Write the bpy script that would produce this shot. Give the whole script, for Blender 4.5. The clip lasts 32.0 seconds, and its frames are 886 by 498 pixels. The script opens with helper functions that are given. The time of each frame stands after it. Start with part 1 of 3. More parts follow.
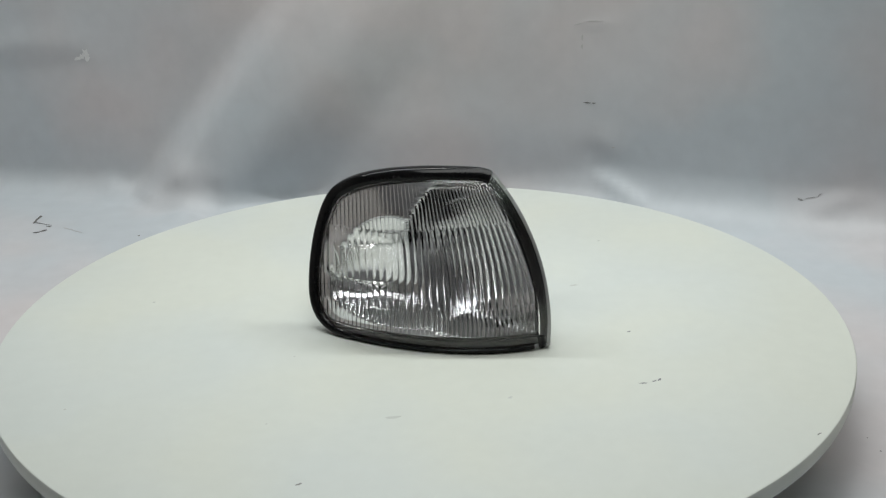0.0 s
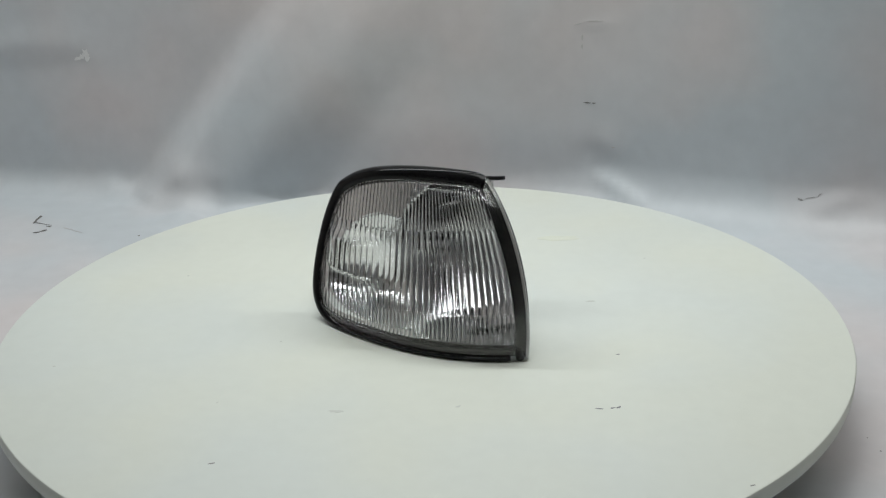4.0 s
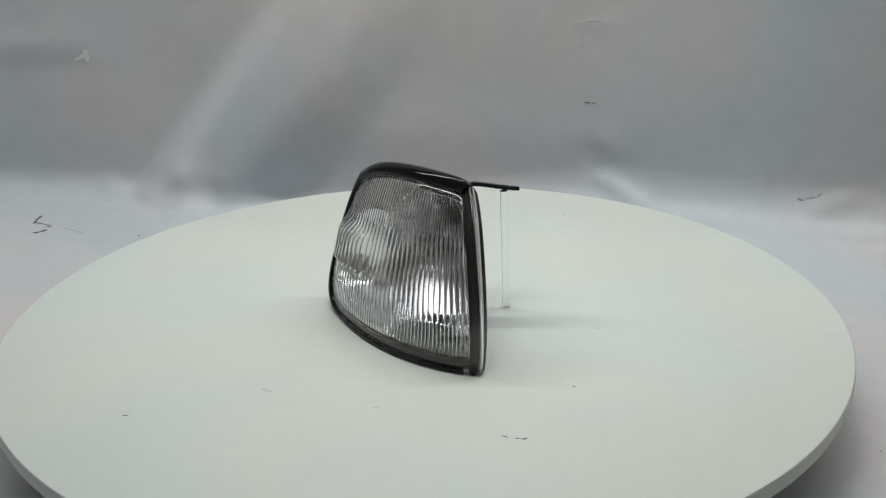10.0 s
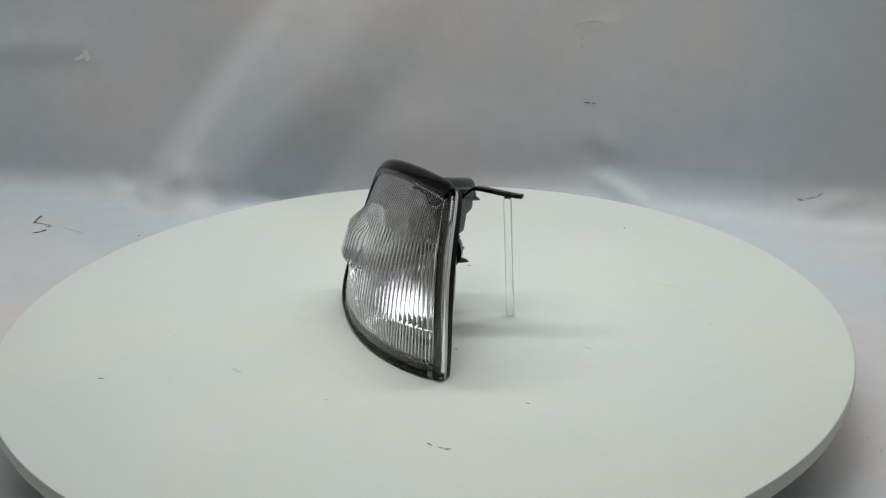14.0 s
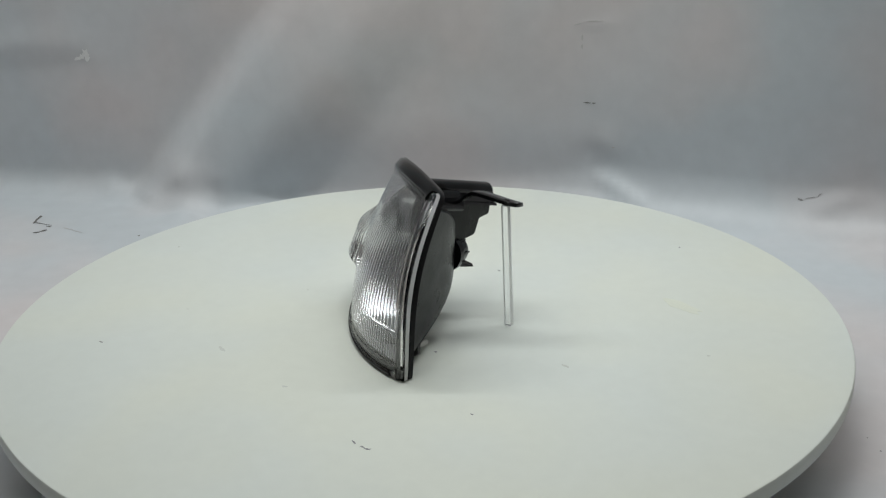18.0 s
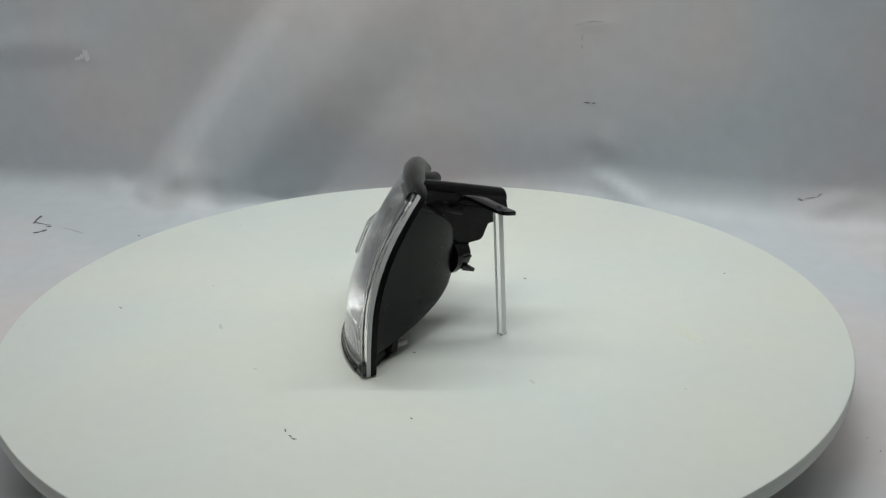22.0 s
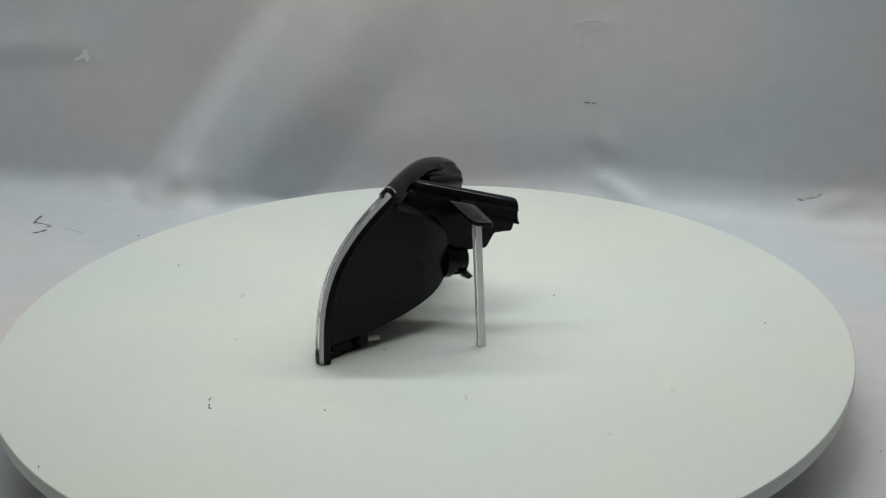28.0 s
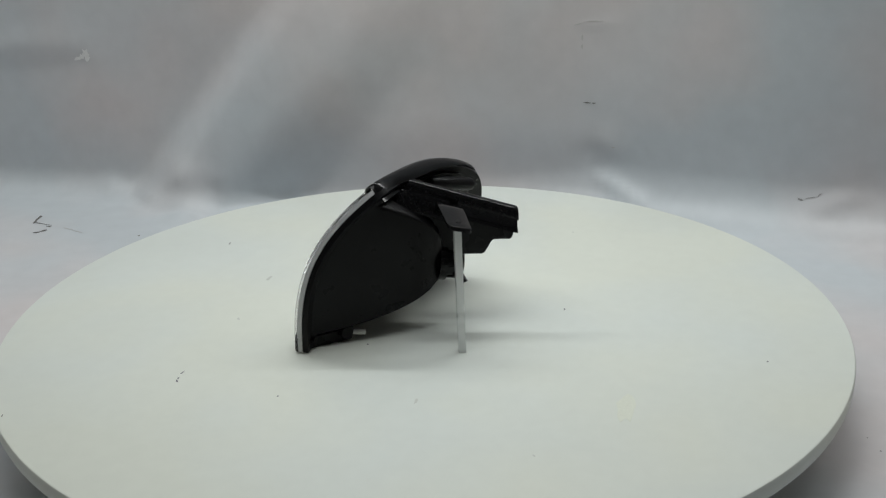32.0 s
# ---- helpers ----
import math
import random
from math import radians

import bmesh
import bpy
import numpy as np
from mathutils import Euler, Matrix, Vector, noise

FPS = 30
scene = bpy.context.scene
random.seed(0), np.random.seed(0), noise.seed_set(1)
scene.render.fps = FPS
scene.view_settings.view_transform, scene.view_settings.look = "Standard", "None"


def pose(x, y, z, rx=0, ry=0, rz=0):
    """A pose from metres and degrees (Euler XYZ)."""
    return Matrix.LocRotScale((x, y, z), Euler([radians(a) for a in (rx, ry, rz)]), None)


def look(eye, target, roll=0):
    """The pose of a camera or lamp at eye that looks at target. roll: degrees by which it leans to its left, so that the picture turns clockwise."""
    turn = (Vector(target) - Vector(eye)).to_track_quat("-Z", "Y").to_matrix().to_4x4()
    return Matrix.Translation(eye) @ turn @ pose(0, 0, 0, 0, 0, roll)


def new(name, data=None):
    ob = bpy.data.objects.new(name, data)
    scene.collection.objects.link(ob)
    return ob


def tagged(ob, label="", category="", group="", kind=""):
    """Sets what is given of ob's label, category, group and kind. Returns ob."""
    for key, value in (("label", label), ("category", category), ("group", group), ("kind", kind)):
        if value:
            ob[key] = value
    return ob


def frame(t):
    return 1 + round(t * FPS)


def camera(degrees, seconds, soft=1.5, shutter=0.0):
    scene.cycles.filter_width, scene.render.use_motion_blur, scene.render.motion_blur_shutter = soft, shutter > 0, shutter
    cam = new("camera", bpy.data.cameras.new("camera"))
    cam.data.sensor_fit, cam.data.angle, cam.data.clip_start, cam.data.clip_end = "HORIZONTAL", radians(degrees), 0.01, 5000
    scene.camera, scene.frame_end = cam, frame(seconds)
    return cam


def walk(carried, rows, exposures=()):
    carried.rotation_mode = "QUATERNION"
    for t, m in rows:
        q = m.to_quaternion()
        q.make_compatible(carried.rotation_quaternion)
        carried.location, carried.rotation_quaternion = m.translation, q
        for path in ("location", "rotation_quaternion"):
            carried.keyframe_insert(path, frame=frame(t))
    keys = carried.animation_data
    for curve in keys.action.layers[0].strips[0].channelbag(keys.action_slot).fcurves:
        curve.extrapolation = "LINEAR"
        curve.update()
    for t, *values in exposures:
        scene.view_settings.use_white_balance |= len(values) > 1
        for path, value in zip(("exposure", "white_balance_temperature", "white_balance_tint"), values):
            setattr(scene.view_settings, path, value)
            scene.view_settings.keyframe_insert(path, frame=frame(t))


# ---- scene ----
from mathutils.bvhtree import BVHTree

# A moulded car corner lamp stands on a slowly turning white turntable in front of a crumpled grey sheet.
# Origin: the turntable's axis at the level of its top.

cam = camera(39.74, 32.0, soft=1.25)
EYE = Vector((0.0, -0.8137, 0.3750))
_yaw, _down = radians(1.064), radians(21.576)
VIEW = look(EYE, EYE + Vector((math.sin(_yaw) * math.cos(_down), math.cos(_yaw) * math.cos(_down), -math.sin(_down))), -1.42)
walk(cam, [(0.0, VIEW), (32.0, VIEW)], [(0.0, 0.14), (3.5, 0.12), (7.0, 0.0), (32.0, -0.03)])


def turn(t):
    """The turntable's angle in degrees at t seconds."""
    return -(3.6372 * t - 0.405 * ((t / 32.0) ** 2 - t / 32.0))


# ---- light: a long tube overhead, along x, and a small lamp towards the front ----
world = bpy.data.worlds.new("world")
world.use_nodes = True
world.node_tree.nodes["Background"].inputs[0].default_value = (0.75, 0.8, 0.85, 1)
world.node_tree.nodes["Background"].inputs[1].default_value = 0.03
scene.world = world


def area(name, eye, target, sx, sy, watts, colour, spread=180):
    d = bpy.data.lights.new(name, "AREA")
    d.shape, d.size, d.size_y, d.energy, d.color, d.spread = "RECTANGLE", sx, sy, watts, colour, radians(spread)
    ob = new(name, d)
    ob.matrix_world = look(eye, target)
    return ob


area("tube_light", (0.0, 0.2, 0.92), (0.0, 0.2, 0.0), 1.75, 0.04, 5.75, (0.965, 1.0, 0.985), 150).matrix_world = pose(0.06, 0.238, 0.92, 0, 0, -4.3)
area("front_lamp_light", (0.0, -0.21, 0.92), (0.0, -0.21, 0.0), 0.42, 0.34, 1.15, (0.965, 0.995, 0.98), 125)

# ---- materials ----


def material(name, colour, rough=0.5, metal=0.0, spec=0.5, grain=0.0, scale=40.0, bump=0.0, bump_scale=200.0, coat=0.0, wear=0.0):
    """A surface with colour variation at two scales and fine relief."""
    m = bpy.data.materials.new(name)
    m.use_nodes = True
    n, l = m.node_tree.nodes, m.node_tree.links
    b = n["Principled BSDF"]
    b.inputs["Roughness"].default_value = rough
    b.inputs["Metallic"].default_value = metal
    b.inputs["Specular IOR Level"].default_value = spec
    b.inputs["Coat Weight"].default_value = coat
    b.inputs["Base Color"].default_value = (*colour, 1)
    co = n.new("ShaderNodeTexCoord")
    if grain:
        big, fine, mix, ramp = n.new("ShaderNodeTexNoise"), n.new("ShaderNodeTexNoise"), n.new("ShaderNodeMath"), n.new("ShaderNodeMapRange")
        big.inputs["Scale"].default_value, fine.inputs["Scale"].default_value = scale, scale * 9
        big.inputs["Detail"].default_value = fine.inputs["Detail"].default_value = 4
        mix.operation = "ADD"
        l.new(co.outputs["Object"], big.inputs["Vector"]), l.new(co.outputs["Object"], fine.inputs["Vector"])
        l.new(big.outputs["Fac"], mix.inputs[0]), l.new(fine.outputs["Fac"], mix.inputs[1])
        ramp.inputs["From Min"].default_value, ramp.inputs["From Max"].default_value = 0.6, 1.4
        ramp.inputs["To Min"].default_value, ramp.inputs["To Max"].default_value = 1 - grain, 1 + grain
        l.new(mix.outputs[0], ramp.inputs["Value"])
        tone = n.new("ShaderNodeVectorMath")
        tone.operation = "SCALE"
        tone.inputs[0].default_value = colour
        l.new(ramp.outputs[0], tone.inputs["Scale"])
        l.new(tone.outputs[0], b.inputs["Base Color"])
        if wear:
            rr = n.new("ShaderNodeMapRange")
            rr.inputs["From Min"].default_value, rr.inputs["From Max"].default_value = 0.35, 0.65
            rr.inputs["To Min"].default_value, rr.inputs["To Max"].default_value = max(rough - wear, 0.02), min(rough + wear, 1)
            l.new(big.outputs["Fac"], rr.inputs["Value"])
            l.new(rr.outputs[0], b.inputs["Roughness"])
    if bump:
        rel, bp = n.new("ShaderNodeTexNoise"), n.new("ShaderNodeBump")
        rel.inputs["Scale"].default_value, rel.inputs["Detail"].default_value = bump_scale, 3
        bp.inputs["Strength"].default_value, bp.inputs["Distance"].default_value = bump, 0.001
        l.new(co.outputs["Object"], rel.inputs["Vector"])
        l.new(rel.outputs["Fac"], bp.inputs["Height"])
        l.new(bp.outputs[0], b.inputs["Normal"])
    return m


def clear(name, colour, rough, ior, through_share=1.0):
    m = bpy.data.materials.new(name)
    m.use_nodes = True
    b = m.node_tree.nodes["Principled BSDF"]
    b.inputs["Base Color"].default_value = (*colour, 1)
    b.inputs["Transmission Weight"].default_value = through_share
    b.inputs["Roughness"].default_value, b.inputs["IOR"].default_value = rough, ior
    return m


def drift(m, cool, warm, scale):
    """Let a surface's hue drift slowly between two tones."""
    n, l = m.node_tree.nodes, m.node_tree.links
    b = n["Principled BSDF"]
    src = b.inputs["Base Color"].links[0].from_socket
    nz, mix, mul, co, ramp = n.new("ShaderNodeTexNoise"), n.new("ShaderNodeMix"), n.new("ShaderNodeMix"), n.new("ShaderNodeTexCoord"), n.new("ShaderNodeMapRange")
    nz.inputs["Scale"].default_value, nz.inputs["Detail"].default_value = scale, 2
    ramp.inputs["From Min"].default_value, ramp.inputs["From Max"].default_value = 0.40, 0.60
    mix.data_type = mul.data_type = "RGBA"
    mul.blend_type = "MULTIPLY"
    mul.inputs[0].default_value = 1.0
    l.new(co.outputs["Object"], nz.inputs["Vector"])
    l.new(nz.outputs["Fac"], ramp.inputs["Value"])
    l.new(ramp.outputs[0], mix.inputs[0])
    mix.inputs[6].default_value, mix.inputs[7].default_value = (*cool, 1), (*warm, 1)
    l.new(src, mul.inputs[6]), l.new(mix.outputs[2], mul.inputs[7])
    l.new(mul.outputs[2], b.inputs["Base Color"])


SHEET = material("crumpled grey sheet", (0.585, 0.59, 0.605), rough=0.42, spec=0.4, grain=0.05, scale=6, bump=0.06, bump_scale=60, wear=0.08)
drift(SHEET, (0.945, 1.0, 1.025), (1.06, 0.99, 0.97), 4.0)
TENT = material("pale tent lining", (0.36, 0.36, 0.36), rough=0.7, grain=0.05, scale=5)
# warm colour picked so that its bounce tints the sides of the sheet
CREAM = material("cream lining that warms the sides", (0.55, 0.51, 0.47), rough=0.7, grain=0.05, scale=5)
ROOF = material("grey tent roof", (0.27, 0.27, 0.27), rough=0.8, grain=0.1, scale=5)
DIM = material("grey front cloth", (0.50, 0.50, 0.505), rough=0.8, grain=0.1, scale=5)
TOP = material("white turntable laminate", (0.68, 0.712, 0.66), rough=0.45, spec=0.3, grain=0.025, scale=9, bump=0.03, bump_scale=900, wear=0.05)
drift(TOP, (0.985, 0.995, 1.02), (1.01, 1.0, 0.975), 5.0)
BASE = material("dark turntable base", (0.06, 0.055, 0.05), rough=0.6, grain=0.1, scale=20)
SMUDGE_DARK = material("grey speck", (0.22, 0.22, 0.21), rough=0.6)
MARK = material("dark pen mark", (0.15, 0.15, 0.17), rough=0.6)
DIRT = material("grey-brown scuff", (0.15, 0.145, 0.14), rough=0.7, grain=0.3, scale=300)
PALE = material("pale rubbed patch", (0.80, 0.80, 0.80), rough=0.5, grain=0.1, scale=300)
FAINT_DARK = material("faint grey scuff", (0.30, 0.30, 0.30), rough=0.7, grain=0.2, scale=300)
FAINT = material("faint tan stain", (0.52, 0.51, 0.50), rough=0.6, grain=0.1, scale=200)
YELLOW = material("faint yellow stain", (0.675, 0.70, 0.61), rough=0.45, grain=0.05, scale=60)
SMUDGE = material("grey smudge", (0.56, 0.58, 0.54), rough=0.6)
BLACK = material("glossy black plastic", (0.005, 0.005, 0.0055), rough=0.11, spec=0.19, grain=0.15, scale=60, bump=0.02, bump_scale=500, wear=0.03)
SATIN = material("satin black plastic", (0.005, 0.005, 0.0055), rough=0.32, spec=0.15, grain=0.15, scale=60, bump=0.08, bump_scale=900, wear=0.06)
RUBBER = material("matt black sealing rubber", (0.004, 0.004, 0.004), rough=0.6, spec=0.12, grain=0.15, scale=60)
CHROME = material("vacuum-metallised reflector", (0.93, 0.93, 0.945), rough=0.13, metal=1.0, grain=0.03, scale=50)
DARK = material("dark shade of a hole", (0.003, 0.003, 0.003), rough=0.9)
NYLON = material("pale nylon", (0.42, 0.42, 0.40), rough=0.45)
EDGE_CLEAR = clear("frosted clear flange", (0.95, 0.96, 0.96), 0.18, 1.49, 0.45)
FROST = clear("saw-cut acrylic", (0.93, 0.95, 0.94), 0.35, 1.49, 0.30)
LENS = clear("clear ribbed plastic", (0.995, 0.997, 1.0), 0.03, 1.49)
ACRYLIC = clear("clear acrylic", (0.98, 0.99, 0.985), 0.02, 1.49)
GLASS = clear("bulb glass", (1, 1, 1), 0.0, 1.45)

# ---- helpers for meshes ----
MM = 0.001


def mesh_object(name, bm, mat, smooth=40):
    me = bpy.data.meshes.new(name)
    bmesh.ops.recalc_face_normals(bm, faces=bm.faces)
    bm.to_mesh(me)
    bm.free()
    me.materials.append(mat)
    ob = new(name, me)
    if smooth:
        me.polygons.foreach_set("use_smooth", [True] * len(me.polygons))
        me.set_sharp_from_angle(angle=radians(smooth))
    return ob


def part(name, bm, mat, parent, label="", smooth=40):
    ob = mesh_object(name, bm, mat, smooth)
    ob.parent = parent
    if label:
        ob["label"] = label
    return ob


def rings(bm, loops, closed=True, caps=True):
    """Skin a list of equally long loops of points."""
    vs = [[bm.verts.new(q) for q in loop] for loop in loops]
    n = len(vs[0])
    for a, b in zip(vs[:-1], vs[1:]):
        for i in range(n if closed else n - 1):
            j = (i + 1) % n
            bm.faces.new((a[i], a[j], b[j], b[i]))
    if caps:
        bm.faces.new(vs[0][::-1]), bm.faces.new(vs[-1])
    return vs


def lathe(profile, n=64):
    """A turned body from (radius, z) pairs, capped at both ends."""
    bm = bmesh.new()
    rings(bm, [[(r * math.cos(2 * math.pi * i / n), r * math.sin(2 * math.pi * i / n), z) for i in range(n)] for r, z in profile])
    return bm


def block(sx, sy, sz, bevel=0.0):
    bm = bmesh.new()
    bmesh.ops.create_cube(bm, size=1.0)
    bmesh.ops.scale(bm, vec=(sx, sy, sz), verts=bm.verts)
    if bevel:
        bmesh.ops.bevel(bm, geom=list(bm.edges), offset=bevel, segments=2, affect="EDGES", profile=0.6)
    return bm


def bezier(a, b, c, d, n):
    a, b, c, d = Vector(a), Vector(b), Vector(c), Vector(d)
    return [(1 - s) ** 3 * a + 3 * s * (1 - s) ** 2 * b + 3 * s * s * (1 - s) * c + s ** 3 * d for s in [i / n for i in range(n)]]


def smoothstep(a, b, x):
    s = min(max((x - a) / (b - a), 0.0), 1.0)
    return s * s * (3 - 2 * s)


# ---- the backdrop: one sheet, floor, bend and wall ----
FLOOR = -0.060
WALL_ANGLE = radians(-13.7)
WALL_AT = 0.410


def bend(u):
    """The radius of the sheet's curve from floor to wall, tight on one side and slack on the other."""
    return 0.024 + 0.024 * smoothstep(-0.15, 0.25, u)


def sheet_point(u, s):
    """u along the wall, s along the sheet from the fold (negative: floor, positive: wall); unwrinkled place and normal."""
    radius = bend(u)
    arc = radius * math.pi / 2
    if s < -arc / 2:
        d, z, ny, nz = s + arc / 2 - radius, 0.0, 0.0, 1.0
    elif s > arc / 2:
        d, z, ny, nz = 0.0, radius + s - arc / 2, -1.0, 0.0
    else:
        a = (s + arc / 2) / radius
        d, z, ny, nz = -radius + radius * math.sin(a), radius - radius * math.cos(a), -math.sin(a), math.cos(a)
    return d, z, ny, nz


def fold(u, s, u0, s0, u1, s1, wide, high):
    """A ridge from one place of the sheet to another."""
    du, ds = u1 - u0, s1 - s0
    k = ((u - u0) * du + (s - s0) * ds) / (du * du + ds * ds)
    k2 = min(max(k, 0), 1)
    d2 = (u - u0 - k2 * du) ** 2 + (s - s0 - k2 * ds) ** 2
    return high * math.exp(-d2 / wide ** 2)


def crease(u, s, u0, s0, u1, s1, wide, high):
    """A ridge with flat flanks and a narrow crest."""
    du, ds = u1 - u0, s1 - s0
    k = min(max(((u - u0) * du + (s - s0) * ds) / (du * du + ds * ds), 0), 1)
    d = math.hypot(u - u0 - k * du, s - s0 - k * ds)
    return high * max(1 - math.sqrt(d * d + 9e-6) / wide, 0.0)


def buckle(u, s):
    """How far the sheet is pushed forward along the slanting buckle on the inner side of the stand."""
    up = max(s, 0.0)
    e = u + 0.262 - 0.80 * up
    crest = 1 - (smoothstep(0.012, 0.070, -e) if e < 0 else smoothstep(0.030, 0.150, e))
    return 0.038 * max(1 - up / 0.27, 0.0) * crest * smoothstep(-0.40, -0.06, s)


def wrinkle(u, s):
    """Height of the sheet's creases and swells."""
    s -= 0.015
    h = 0.0045 * noise.noise((u * 2.6, s * 2.0, 1.7)) + 0.0016 * noise.noise((u * 8.0, s * 5.0, 4.2)) + 0.0005 * noise.noise((u * 24.0, s * 20.0, 9.2))
    h -= fold(u, s, -0.330, 0.220, -0.280, 0.110, 0.050, 0.0030)
    h += crease(u, s, -0.247, 0.012, -0.240, -0.040, 0.026, 0.0075) - crease(u, s, -0.214, 0.000, -0.206, -0.026, 0.014, 0.0035)
    h += crease(u, s, -0.352, -0.012, -0.338, -0.026, 0.018, 0.0045)
    h += fold(u, s, 0.057, 0.24, 0.053, 0.075, 0.0040, 0.0012) + fold(u, s, -0.040, 0.24, -0.045, 0.120, 0.012, 0.0022)
    h += fold(u, s, 0.192, 0.050, 0.196, 0.044, 0.013, 0.0022) - fold(u, s, 0.180, 0.034, 0.197, 0.008, 0.008, 0.0028) + fold(u, s, 0.194, 0.006, 0.220, -0.016, 0.010, 0.0065)
    h += fold(u, s, -0.480, 0.140, -0.385, 0.146, 0.016, 0.0022) - fold(u, s, -0.480, 0.105, -0.390, 0.112, 0.024, 0.0010)
    h += fold(u, s, 0.165, 0.165, 0.195, 0.168, 0.004, 0.0012) + fold(u, s, 0.405, -0.005, 0.430, 0.005, 0.009, 0.0025)
    h -= fold(u, s, 0.280, 0.240, 0.320, 0.060, 0.045, 0.0050) + fold(u, s, -0.020, 0.110, 0.120, 0.100, 0.040, 0.0020)
    return h


def sheet_place(u, s, lift=0.0):
    """The wrinkled sheet's place in the world."""
    c, w = math.cos(WALL_ANGLE), math.sin(WALL_ANGLE)
    d, z, ny, nz = sheet_point(u, s)
    h = wrinkle(u, s) * smoothstep(-0.45, -0.1, s) + lift
    d, z = d + ny * h, z + nz * h
    d += 0.028 * math.exp(-((u - 0.19) / 0.11) ** 2) - 0.020 * math.exp(-((u + 0.09) / 0.10) ** 2)
    d -= buckle(u, s)
    return (u * c - d * w, WALL_AT + u * w + d * c, FLOOR + z)


def backdrop():
    bm = bmesh.new()
    ss = [-1.35 + 0.95 * i / 40 for i in range(40)] + [-0.40 + 0.75 * i / 150 for i in range(150)] + [0.35 + 0.75 * i / 20 for i in range(21)]
    rows = []
    for s in ss:
        row = []
        mid = sheet_point(0.0, s)[0] * math.tan(WALL_ANGLE)
        for i in range(221):
            row.append(sheet_place(mid + (i - 110) / 110 * 1.01, s))
        rows.append(row)
    rings(bm, rows, closed=False, caps=False)
    ob = mesh_object("backdrop", bm, SHEET, smooth=180)
    if ob.data.polygons[0].normal.z < 0:
        ob.data.flip_normals()
    so = ob.modifiers.new("thickness", "SOLIDIFY")
    so.thickness, so.offset = 0.0015, -1
    return tagged(ob, "crumpled grey plastic backdrop sheet sweeping up from the floor", "backdrop", kind="structure")


BACKDROP = backdrop()


def stain(u, s, strokes, mat, seed):
    """A scuff on the sheet: thin uneven strokes (du, ds, length, width, degrees) in millimetres."""
    rnd = random.Random(seed)
    bm = bmesh.new()
    for du, ds, length, width, deg in strokes:
        a, n = radians(deg), 12
        pts = []
        for i in range(n):
            k = 2 * math.pi * i / n
            r = 1 + rnd.uniform(-0.4, 0.4)
            p, q = length / 2 * math.cos(k) * r, width / 2 * math.sin(k) * r
            pts.append((u + (du + p * math.cos(a) - q * math.sin(a)) * MM, s + (ds + p * math.sin(a) + q * math.cos(a)) * MM))
        rings(bm, [[sheet_place(x, y, 0.0002) for x, y in pts], [sheet_place(x, y, 0.0005) for x, y in pts]])
    return part("scuff", bm, mat, BACKDROP, "small scuff on the sheet", smooth=0)



def wall(name, m, sx, sy, label, mat, category="wall"):
    ob = mesh_object(name, block(sx, sy, 0.01), mat, smooth=0)
    ob.matrix_world = m
    return tagged(ob, label, category, kind="structure")


# both side walls are unseen, added in cream to throw a warm tint
wall("wall_left", pose(-1.0, -0.35, 0.485, 0, 90, 0), 1.11, 1.9, "unseen cream side wall, added to tint the sides of the sheet warm", CREAM)
wall("wall_right", pose(1.0, -0.35, 0.485, 0, 90, 0), 1.11, 1.9, "unseen cream side wall, added to tint the sides of the sheet warm", CREAM)
wall("wall_front", pose(0, -1.3, 0.485, 90, 0, 0), 2.0, 1.11, "plain grey front cloth of the photo tent", DIM)
wall("floor", pose(0, -0.2, FLOOR - 0.010, 0, 0, 0), 2.02, 2.2, "plain pale base board under the backdrop sheet", TENT, "floor")
wall("ceiling", pose(0, -0.2, 1.045, 0, 0, 0), 2.02, 2.2, "plain grey ceiling of the photo tent", ROOF, "ceiling")

stain(-0.3910, -0.0930, [(-1, 5, 16, 3.2, 95), (1, -6, 8, 2.4, 100), (7, -9, 12, 1.8, -10), (17, -12, 12, 0.7, -15)], DIRT, 1)
stain(-0.3690, -0.1250, [(-3, -2, 7, 3.0, 30), (2, 3, 8, 3.0, 60)], DIRT, 2)
stain(-0.3680, -0.1100, [(0, 0, 5, 2.0, 0)], DIRT, 14)
stain(-0.3380, -0.1180, [(-6, 4, 14, 1.0, -20), (8, -2, 12, 0.9, -12)], FAINT, 11)
stain(-0.2615, -0.0840, [(0, 0, 2.2, 2.6, 0)], DIRT, 3)
stain(0.1755, 0.1015, [(3, 0, 3.6, 1.3, 0), (-4, 0.3, 7, 0.8, 0)], DIRT, 4)
stain(0.3930, 0.0195, [(-8, -2, 6, 1.5, -20), (2, 0.5, 10, 0.6, 14), (10, 4, 5, 0.8, 50)], FAINT_DARK, 5)
stain(0.4170, -0.4214, [(0, 0, 1.2, 0.9, 0)], DIRT, 6)
stain(0.4102, -0.4053, [(0, 0, 1.1, 0.8, 0)], DIRT, 7)
stain(0.1700, 0.1850, [(6, 0, 15, 0.8, 2), (-9, -3, 7, 1.4, 20)], FAINT, 15)
stain(0.1650, 0.1660, [(0, 2, 2.0, 7, 0), (0, -7, 1.5, 5, 0)], FAINT, 16)
stain(-0.3681, 0.1480, [(2, 1, 8, 10, 30), (-8, -4, 7, 5, 10), (4, -4, 6, 6, 0), (-2, -2, 6, 5, 40)], PALE, 8)
stain(0.1990, 0.0560, [(0, 0, 4, 1.2, 10)], FAINT, 9)

# ---- the turntable ----
RADIUS = 0.3012


